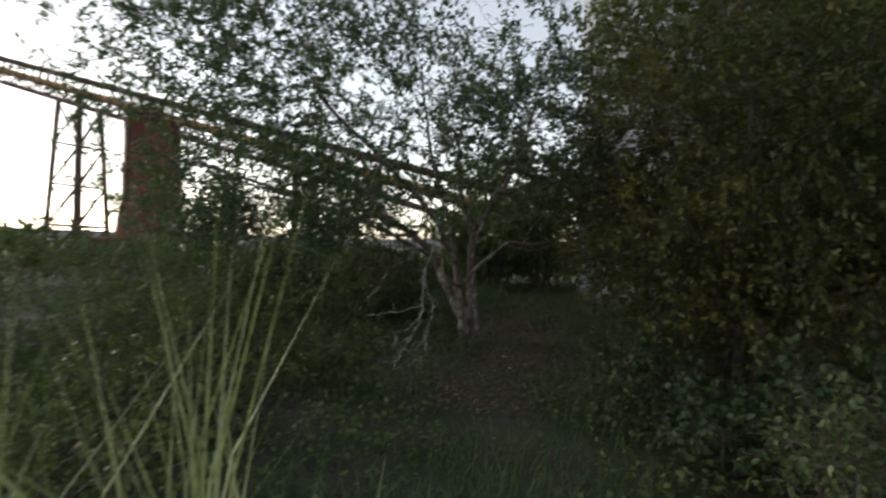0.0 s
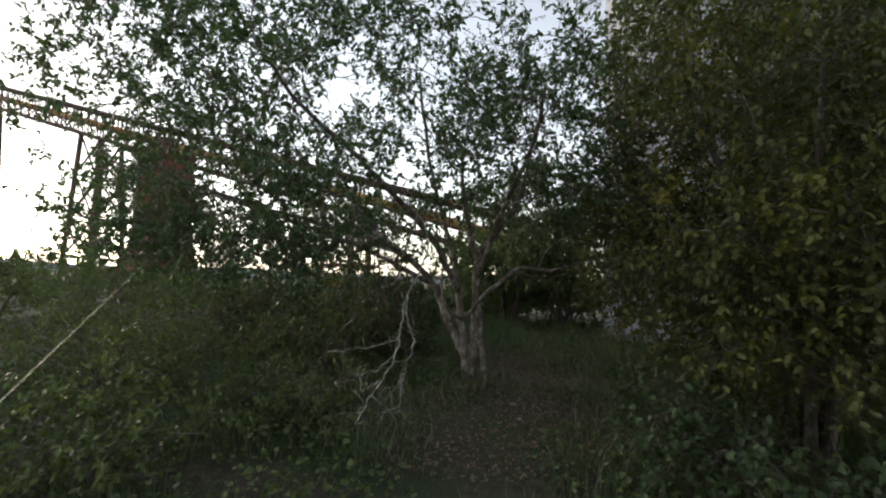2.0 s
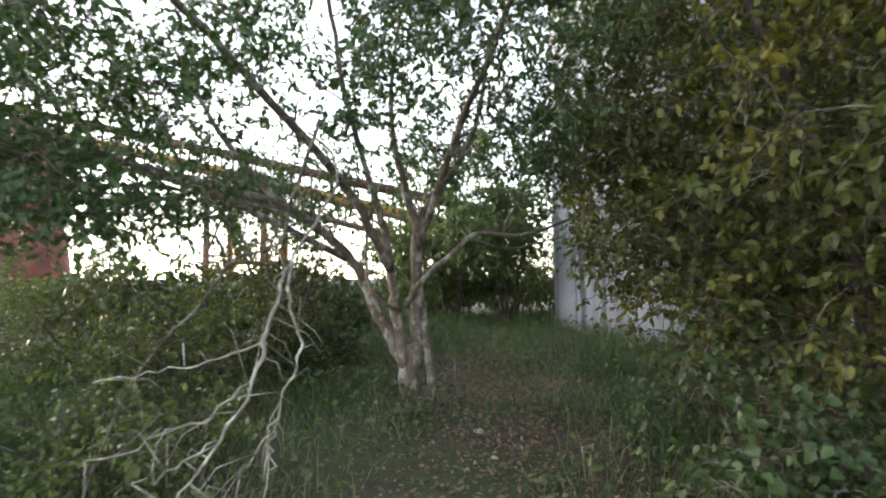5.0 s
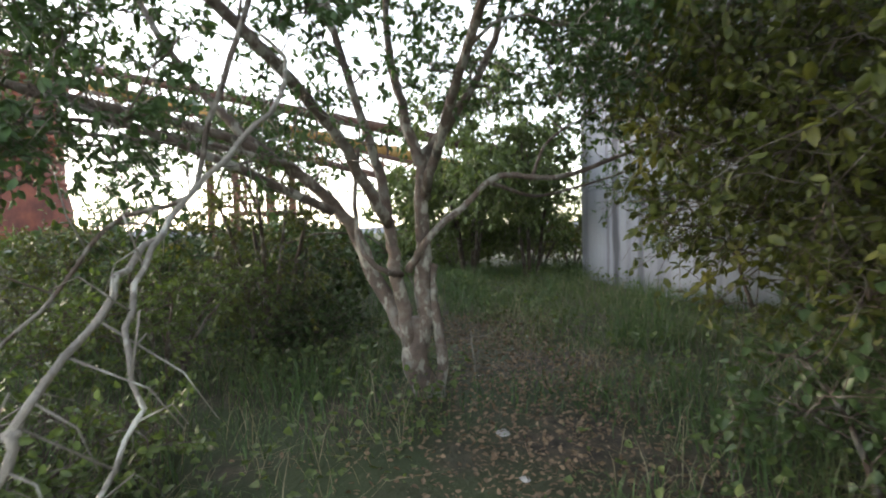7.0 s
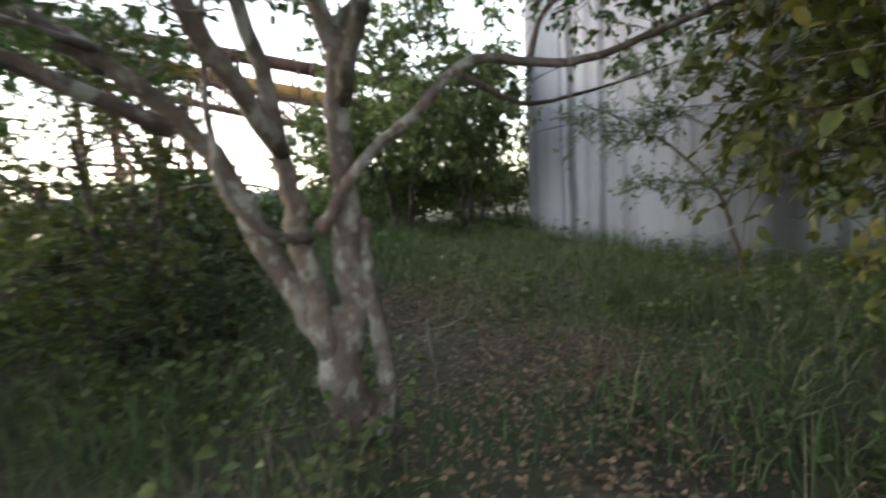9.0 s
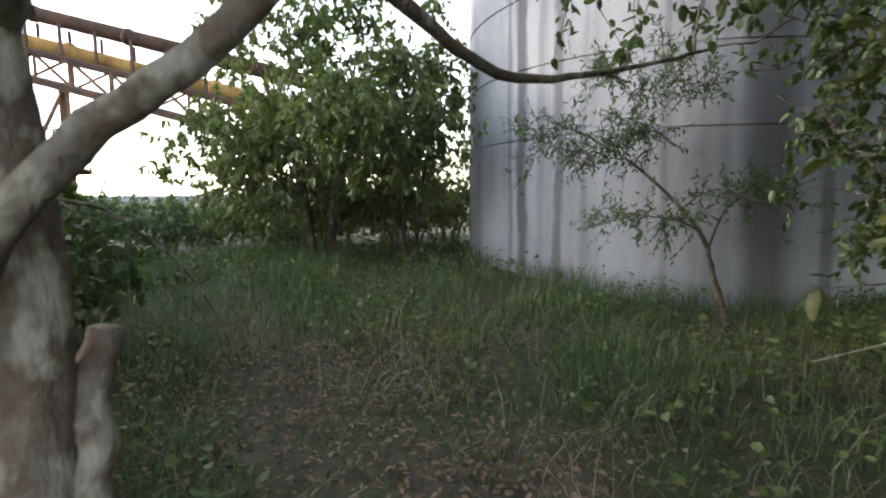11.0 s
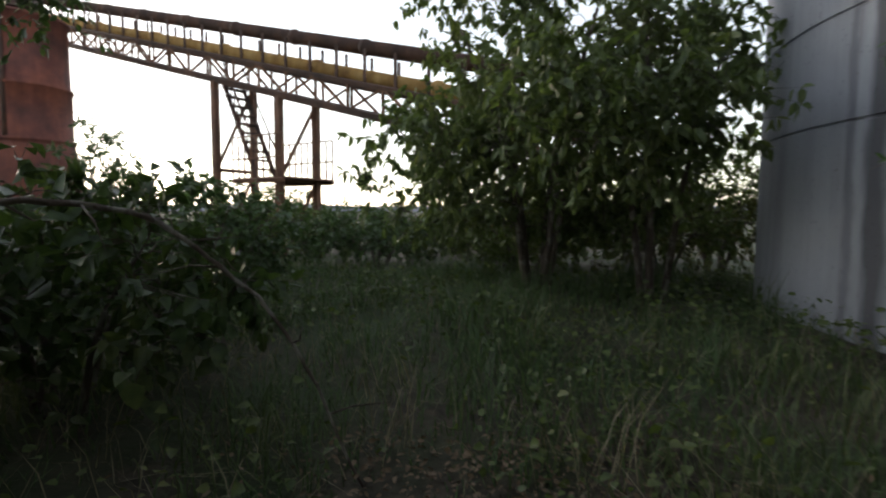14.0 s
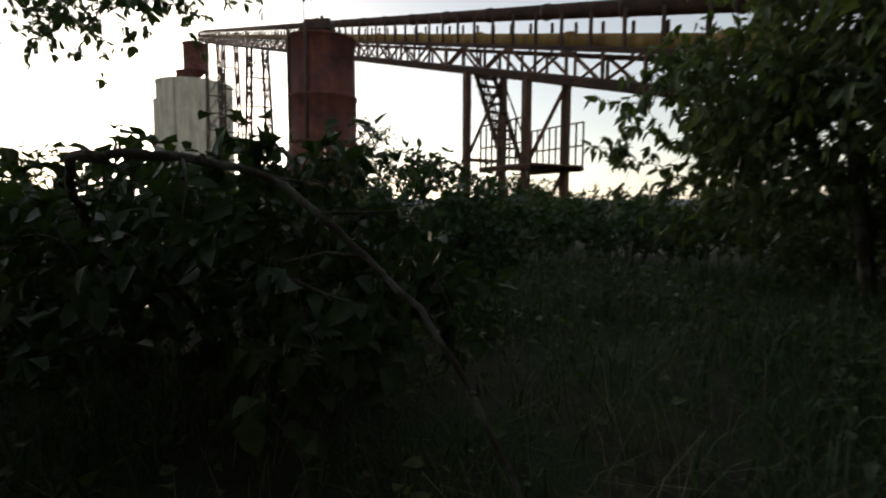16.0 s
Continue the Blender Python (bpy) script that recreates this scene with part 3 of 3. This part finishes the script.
def dead_boughs():
    """Bare pale boughs that hang from the tree towards the trail."""
    root = empty("dead_branch", (-0.37, 4.95, 0.5), "bare pale lichen-covered dead branch hanging low", "branch")
    o, s, rng = Vector((-0.37, 4.95, 0.5)), Shape(), np.random.default_rng(5)
    lines = [
        ([(-0.3, 7.0, 2.5), (-0.02, 6.3, 2.1), (-0.04, 5.75, 1.72), (-0.12, 5.4, 1.46), (-0.13, 5.15, 1.3), (-0.12, 4.95, 1.17)], 0.009, 0.007),
        ([(-0.12, 4.95, 1.17), (-0.15, 4.9, 1.05), (-0.2, 4.83, 0.92), (-0.3, 4.75, 0.76), (-0.36, 4.72, 0.6)], 0.008, 0.003),
        ([(-0.12, 4.95, 1.17), (-0.28, 4.98, 1.12), (-0.48, 5.0, 1.08), (-0.68, 5.0, 1.05)], 0.005, 0.002),
        ([(-0.15, 4.9, 1.05), (-0.26, 4.8, 0.96), (-0.4, 4.74, 0.92), (-0.54, 4.7, 0.86)], 0.005, 0.002),
        ([(-0.22, 4.82, 0.9), (-0.3, 4.7, 0.86), (-0.37, 4.62, 0.85)], 0.004, 0.002),
        ([(-0.12, 5.4, 1.46), (-0.08, 5.16, 1.27), (-0.02, 5.08, 1.13), (-0.06, 4.95, 1.0), (-0.09, 4.9, 0.86)], 0.007, 0.003),
        ([(-0.07, 4.92, 0.92), (-0.13, 4.8, 0.84), (-0.2, 4.7, 0.74)], 0.004, 0.002),
        ([(-0.08, 4.9, 0.9), (-0.07, 4.85, 0.8), (-0.09, 4.8, 0.66)], 0.004, 0.002),
    ]
    for pts, a, b in lines:
        line = smooth_line(pts, 5)
        line = [p + Vector(rng.normal(size=3)) * 0.008 for p in line]
        n = len(line)
        s.tube([p - o for p in line], [a + (b - a) * i / (n - 1) for i in range(n)], 6)
        for p in line[2::2]:
            d = Vector(rng.normal(size=3))
            s.tube([p - o, p - o + d * 0.07, p - o + d * 0.1 + Vector((0, 0, -0.05))], [0.003, 0.002, 0.001], 3)
    s.make("boughs", DEAD, root)


dead_boughs()


def hanging_twig(pts, r, name, label, mat, seed):
    o = Vector(pts[-1])
    root = empty(name, o, label, "branch")
    s, rng = Shape(), np.random.default_rng(seed)
    line = smooth_line(pts, 6)
    line = [p + Vector(rng.normal(size=3)) * r * 0.4 for p in line]
    n = len(line)
    s.tube([p - o for p in line], [r * (1 - 0.6 * i / (n - 1)) for i in range(n)], 7)
    for p in line[3::3]:
        d = Vector(rng.normal(size=3)).normalized()
        s.tube([p - o, p - o + d * 0.12, p - o + d * 0.22 + Vector(rng.normal(size=3)) * 0.05], [r * 0.35, r * 0.25, 0.0015], 4)
    s.make("bough", mat, root)


hanging_twig([(-1.5, 10.9, 1.2), (-0.9, 10.6, 1.4), (-0.46, 10.52, 1.45), (-0.07, 10.75, 1.39), (0.15, 10.89, 1.18), (0.42, 11.0, 0.84), (0.7, 11.1, 0.12)],
             0.017, "fallen_branch", "grey bare fallen branch arching over the undergrowth", BARK_DARK, 3)
hanging_twig([(-0.1, 6.1, 2.3), (-0.24, 6.05, 1.86), (-0.31, 6.02, 1.59), (-0.5, 5.9, 1.5), (-0.63, 5.81, 1.28), (-0.9, 5.7, 0.9), (-1.2, 5.7, 0.1)],
             0.011, "fallen_branch", "crooked bare grey branch in the thicket", BARK_DARK, 4)
hanging_twig([(2.5, 7.75, 2.15), (2.46, 7.8, 1.6), (2.4, 7.8, 1.25), (2.36, 7.75, 0.95)], 0.006, "dead_branch", "thin bare twig hanging from the shrub", DEAD, 6)


# ---- shrubs ----
def stems(x, y, spread, height, k, seed, r=0.03):
    rng = np.random.default_rng(seed)
    out = []
    for i in range(k):
        w = 2 * math.pi * (i + rng.uniform(-0.3, 0.3)) / k
        g = float(ground_z(x, y))
        bx, by = x + 0.12 * math.cos(w), y + 0.12 * math.sin(w)
        tx, ty = x + spread * math.cos(w), y + spread * math.sin(w)
        out.append(([(bx, by, g - 0.05), (bx * 0.75 + tx * 0.25, by * 0.75 + ty * 0.25, g + height * 0.4), (bx * 0.4 + tx * 0.6, by * 0.4 + ty * 0.6, g + height * 0.75), (tx, ty, g + height)], r, r * 0.3))
    return out


def shrub(x, y, rx, h, mat, seed, leaf=0.08, shape="oval", count=110, label="dense green leafy shrub in the thicket", twigs=5, per=6, ry=None,
          bark=None, droop=0.25, group="thicket shrubs", k=5, bottom=0.12, twig_len=0.36, clear=0.55):
    g = float(ground_z(x, y))
    lo = g + h * bottom
    return plant("shrub", label, "shrub", (x, y, g), stems(x, y, rx * 0.55, h * 0.7, k, seed, 0.012 + 0.012 * h),
                 [((x, y, (lo + g + h) / 2), (rx, ry or rx, (h * (1 - bottom)) / 2), count)], seed, bark or BARK_DARK, mat, leaf, shape, twigs, twig_len, per,
                 droop, clear, 0.008, group=group, low=0.08)


# yellowing tree and shrubs along the shady side of the trail
plant("tree", "bushy tree with yellowing green leaves beside the trail", "tree", (3.6, 6.1, 0.05), stems(3.6, 6.1, 1.0, 3.4, 6, 21, 0.06),
      [((3.6, 6.0, 3.0), (2.0, 1.9, 2.7), 760), ((3.3, 4.9, 1.7), (1.2, 0.9, 0.9), 150), ((2.9, 7.2, 3.2), (1.0, 0.9, 1.3), 60), ((2.75, 6.9, 1.8), (1.1, 0.8, 1.0), 170)], 22, BARK_DARK, LEAF_YELLOW, 0.065, "oval", 6, 0.45, 8, 0.3, 0.7, low=0.2)
SHADY = "leafy shrub on the shady side of the trail, some added for shade"
# tall ones out of view are added to hold light off the trail
for x, y, rx, h, m, seed, leaf, n in ((5.4, 3.6, 1.8, 4.4, LEAF_YELLOW, 31, 0.08, 330), (7.2, 6.6, 2.3, 5.6, LEAF_BUSH, 32, 0.1, 340), (5.3, 8.9, 1.4, 3.8, LEAF_BROAD, 33, 0.09, 230),
                                      (8.6, 9.6, 2.0, 4.2, LEAF_BUSH, 34, 0.1, 170), (10.6, 10.6, 1.8, 6.0, LEAF_BUSH, 35, 0.12, 260), (7.0, 3.2, 2.2, 7.0, LEAF_BUSH, 38, 0.12, 380), (9.2, 5.6, 2.4, 8.0, LEAF_BUSH, 39, 0.13, 380), (4.8, 0.6, 1.8, 5.5, LEAF_YELLOW, 40, 0.1, 300), (6.8, 8.9, 1.6, 6.5, LEAF_BUSH, 37, 0.12, 300), (4.6, 7.6, 1.1, 2.4, LEAF_YELLOW, 36, 0.09, 130)):
    shrub(x, y, rx, h, m, seed, leaf, "oval", n, SHADY, group="shady side shrubs", twigs=6)
shrub(2.4, 2.85, 0.5, 0.85, LEAF_PALE, 41, 0.055, "oval", 50, "low shrub with pale grey-green leaves by the trail")

for x, y, rx, h, seed in ((2.15, 5.1, 0.55, 0.7, 42), (2.6, 6.2, 0.8, 1.0, 43), (2.3, 4.0, 0.5, 0.6, 44), (3.2, 3.4, 0.9, 1.0, 45)):
    shrub(x, y, rx, h, LEAF_BROAD, seed, 0.06, "broad", 60, "low dark broad-leaved shrub in the shade", group="shady side shrubs")

# tall tree, mostly out of view, added to shade the ground before the silo
plant("tree", "tall dense green tree added to shade the clearing", "tree", (6.0, 8.7, 0.15),
      [([(6.0, 8.7, 0.1), (5.9, 8.75, 1.6), (5.6, 8.9, 3.0), (5.0, 9.1, 4.3), (4.3, 9.3, 5.2)], 0.14, 0.03),
       ([(5.7, 8.85, 2.6), (6.3, 9.3, 3.8), (6.6, 9.8, 5.2)], 0.07, 0.02),
       ([(5.6, 8.9, 3.0), (5.2, 8.2, 4.0), (4.9, 7.3, 5.0)], 0.07, 0.02)],
      [((4.9, 9.0, 5.4), (2.7, 2.5, 1.0), 330), ((6.4, 9.3, 4.6), (1.4, 1.4, 1.4), 120)], 62, BARK_DARK, LEAF_BUSH, 0.1, "oval", 6, 0.5, 8, clear=0, low=3.4)

# broad-leaved shrub in front of the silos
plant("shrub", "tall broad-leaved shrub with drooping pale green leaves", "shrub", (2.2, 15.5, 0.4),
      stems(1.7, 15.2, 1.0, 3.0, 5, 51, 0.05) + stems(3.0, 15.0, 0.7, 2.8, 4, 52, 0.05),
      [((2.0, 15.4, 2.5), (2.1, 1.3, 1.4), 220), ((1.3, 15.2, 3.9), (1.0, 0.8, 0.7), 36), ((0.5, 15.0, 1.9), (1.0, 0.9, 0.8), 48), ((3.2, 14.8, 3.1), (0.9, 0.8, 0.7), 50), ((2.2, 13.9, 2.4), (1.2, 0.9, 0.7), 80), ((2.4, 15.7, 1.2), (1.8, 0.9, 0.45), 80), ((2.6, 14.6, 4.3), (0.9, 0.8, 0.5), 26), ((0.5, 14.4, 1.0), (0.9, 0.7, 0.35), 30)], 53, BARK_DARK, LEAF_PALE, 0.105, "oval", 6, 0.5, 8, 0.7, 0, low=0.7, bare=0.2)

# thin small tree with fine leaves before the concrete silo
plant("sapling", "thin leaning sapling with fine feathery leaves", "sapling", (4.95, 10.65, 0.15),
      [([(4.95, 10.65, 0.1), (4.88, 10.75, 0.6), (4.75, 10.85, 1.1), (4.4, 11.2, 1.65), (4.0, 11.5, 2.0), (3.6, 11.7, 2.2)], 0.035, 0.008),
       ([(4.75, 10.85, 1.1), (4.5, 10.9, 1.2), (4.1, 11.0, 1.25)], 0.014, 0.005),
       ([(4.82, 10.8, 0.9), (5.1, 10.85, 1.3), (5.5, 10.8, 1.5)], 0.014, 0.005)],
      [((4.0, 11.4, 1.95), (0.9, 0.35, 0.28), 44), ((4.4, 11.1, 2.6), (0.9, 0.4, 0.3), 30), ((4.3, 10.95, 1.2), (0.7, 0.3, 0.1), 16), ((5.3, 10.8, 1.45), (0.5, 0.3, 0.12), 14)], 61, BARK_DARK, LEAF_TREE, 0.055, "narrow", 6, 0.36, 10, 0.2, 0.8, low=0.5)

# thicket on the open side
shrub(-1.2, 11.5, 1.1, 1.3, LEAF_BROAD, 71, 0.095, "broad", 110, "dark broad-leaved shrub close to the trail", 5, 5, droop=0.5)
shrub(-3.0, 11.2, 1.4, 1.6, LEAF_BROAD, 72, 0.1, "broad", 130, "dark broad-leaved shrub close to the trail", 5, 5, droop=0.5)
THICKET = ((-2.3, 4.4, 1.1, 0.95, LEAF_BUSH), (-3.3, 6.5, 1.3, 0.9, LEAF_BUSH), (-1.5, 6.6, 0.85, 0.6, LEAF_BUSH), (-1.7, 8.7, 1.1, 0.95, LEAF_BUSH), (-4.8, 4.9, 1.4, 1.1, LEAF_TREE),
           (-5.0, 8.6, 1.5, 1.1, LEAF_BUSH), (-3.3, 9.9, 1.2, 1.2, LEAF_YELLOW), (-1.9, 14.0, 1.2, 1.3, LEAF_TREE), (-1.0, 9.5, 0.85, 1.9, LEAF_YELLOW), (-6.6, 11.6, 1.8, 1.5, LEAF_BUSH),
           (-3.6, 14.2, 1.5, 1.0, LEAF_TREE), (-8.0, 7.2, 1.9, 1.25, LEAF_TREE), (-2.1, 2.6, 0.9, 0.75, LEAF_BUSH), (-0.9, 17.6, 1.4, 1.1, LEAF_TREE), (-7.2, 16.2, 2.0, 1.0, LEAF_BUSH),
           (-3.2, 18.2, 1.6, 1.2, LEAF_BUSH), (-10.4, 12.6, 2.0, 1.3, LEAF_BUSH), (-11.0, 18.2, 2.2, 1.1, LEAF_TREE), (-4.6, 2.4, 1.4, 0.9, LEAF_BUSH), (1.2, 19.0, 1.8, 2.0, LEAF_YELLOW),
           (-0.55, 9.4, 0.5, 0.7, LEAF_BROAD), (-15.5, 20.0, 2.4, 1.7, LEAF_BUSH), (-8.4, 20.0, 1.0, 3.0, LEAF_TREE), (5.0, 18.5, 2.2, 2.6, LEAF_BUSH), (-6.2, 24.5, 2.0, 1.6, LEAF_BUSH),
           (-14.5, 25.5, 2.2, 1.9, LEAF_BUSH), (1.6, 17.6, 1.8, 1.3, LEAF_BUSH), (3.7, 17.2, 1.6, 1.4, LEAF_YELLOW), (-0.5, 20.4, 2.4, 1.1, LEAF_BUSH), (4.2, 20.6, 2.4, 1.5, LEAF_BUSH), (-3.6, 21.6, 2.2, 1.2, LEAF_TREE), (1.8, 23.0, 2.5, 1.4, LEAF_BUSH))
for i, (x, y, rx, h, m) in enumerate(THICKET):
    shrub(x, y, rx, h * (0.85 + 0.4 * (i * 0.618 % 1)), m, 100 + i, 0.05 if y < 12 else 0.08, "oval", int(45 + 38 * rx), twigs=6, per=10, clear=0.45)


# ---- undergrowth ----
def undergrowth():
    rng = np.random.default_rng(77)
    n = 110000
    x, y = rng.uniform(-6, 8, n), rng.uniform(-1.5, 17, n)
    clump = np.array([noise.noise((a * 1.1, b * 1.1, 4)) for a, b in zip(x, y)])
    d = trail(x, y)
    keep = (rng.uniform(0, 1, n) < np.clip(0.7 + clump, 0.3, 1)) & ((d > 0.45) | (rng.uniform(0, 1, n) < np.where(y < 5, 0.9, 0.55))) & (np.hypot(x - 7.12, y - 14.1) > 3.17)
    x, y, d, clump = x[keep], y[keep], d[keep], clump[keep]
    h = (0.08 + 0.2 * np.clip(np.where(y < 4.5, 0.7, d - 0.3), 0, 1)) * rng.uniform(0.3, 1.5, len(x)) * (1 + 1.1 * clump)
    tagged(blades("grass", x, y, h, rng.uniform(0.2, 1.0, len(x)), rng.uniform(0.005, 0.013, len(x)), GRASS, rng), "short dark green grass under the trees", "grass")
    k = 4200
    x, y = rng.uniform(-2, 6, k), rng.uniform(5.5, 14, k)
    keep = trail(x, y) > 0.5
    x, y = x[keep], y[keep]
    tagged(blades("dry_grass", x, y, rng.uniform(0.15, 0.5, len(x)), rng.uniform(0.4, 1.3, len(x)), rng.uniform(0.003, 0.007, len(x)), STRAW, rng), "dry straw-coloured grass stalks", "grass")
    k = 60000
    x, y = rng.uniform(-6, 7, k), rng.uniform(-1.5, 16, k)
    clump = np.array([noise.noise((a * 0.8 + 9, b * 0.8, 1)) for a, b in zip(x, y)])
    keep = (rng.uniform(0, 1, k) < np.clip(0.35 + 1.5 * clump, 0.06, 1)) & ((trail(x, y) > 0.4) | (y < 5)) & (np.hypot(x - 7.12, y - 14.1) > 3.17)
    x, y = x[keep], y[keep]
    n = len(x)
    z = ground_z(x, y) + rng.uniform(0.02, 0.32, n) * np.clip(trail(x, y), 0.2, 1)
    a = rng.uniform(0, 2 * np.pi, n)
    ax = np.stack([np.cos(a), np.sin(a), rng.normal(0.15, 0.3, n)], 1)
    tagged(leaves("weeds", np.stack([x, y, z], 1), ax, rng.uniform(0.025, 0.075, n), LEAF_BUSH, "broad", rng), "low broad-leaved green weeds", "weeds")
    k = 7000
    y = rng.uniform(5.3, 11.5, k)
    x = np.interp(y, PATH_Y, PATH_X) + rng.normal(0.25, 0.6, k)
    z = ground_z(x, y) + rng.uniform(0.015, 0.09, k)
    a = rng.uniform(0, 2 * np.pi, k)
    ax = np.stack([np.cos(a), np.sin(a), rng.normal(0.0, 0.25, k)], 1)
    tagged(leaves("leaf_litter", np.stack([x, y, z], 1), ax, rng.uniform(0.018, 0.048, k), LITTER, "oval", rng), "brown fallen leaves on the trail", "leaf litter")


undergrowth()


def tall_grass(cx, cy, k, height, spread, seed, label, mat=SEED, width=0.015, lean=0.5):
    rng = np.random.default_rng(seed)
    x, y = cx + rng.normal(0, spread, k), cy + rng.normal(0, spread, k)
    tagged(blades("tall_grass", x, y, height * rng.uniform(0.7, 1.15, k), rng.uniform(0.08, lean, k), rng.uniform(0.6, 1.25, k) * width, mat, rng), label, "grass")


tall_grass(-0.72, 1.55, 30, 1.85, 0.16, 1, "tall pale green grass stalks by the trail")
tall_grass(-1.25, 1.3, 20, 1.75, 0.14, 2, "tall pale green grass stalks by the trail")
tall_grass(-0.5, 1.75, 12, 0.9, 0.12, 3, "tall pale green grass stalks by the trail")


for i, (x, y, k, h) in enumerate(((1.5, 10.35, 26, 0.55), (2.15, 10.6, 18, 0.5), (2.9, 10.1, 14, 0.5), (1.75, 11.2, 16, 0.6), (0.75, 11.6, 14, 0.5), (3.4, 11.3, 14, 0.55))):
    tall_grass(x, y, k, h, 0.12, 20 + i, "dry straw-coloured grass tuft in the clearing", STRAW, 0.006, 1.4)


def stone(x, y, r, seed):
    bm = bmesh.new()
    bmesh.ops.create_icosphere(bm, subdivisions=3, radius=r)
    for v in bm.verts:
        v.co *= 1 + 0.35 * noise.noise(v.co / r * 1.1 + Vector((seed, 0, 0)))
        v.co.z *= 0.6
    me = bpy.data.meshes.new("stone")
    bm.to_mesh(me)
    bm.free()
    me.materials.append(STONE)
    ob = new("stone", me)
    ob.location = (x, y, float(ground_z(x, y)) + r * 0.25)
    return tagged(ob, "small pale rough stone on the ground", "stone", "stones by the trail")


for i, (x, y, r) in enumerate(((1.84, 10.36, 0.035), (0.98, 7.25, 0.04), (1.0, 6.75, 0.03), (1.5, 9.6, 0.03))):
    stone(x, y, r, i * 7.3)
hanging_twig([(0.93, 8.4, 0.62), (0.93, 8.4, 0.5), (0.95, 8.38, 0.35), (0.96, 8.36, 0.15)], 0.009, "stick", "pale dry stick standing in the ground", DEAD, 8)
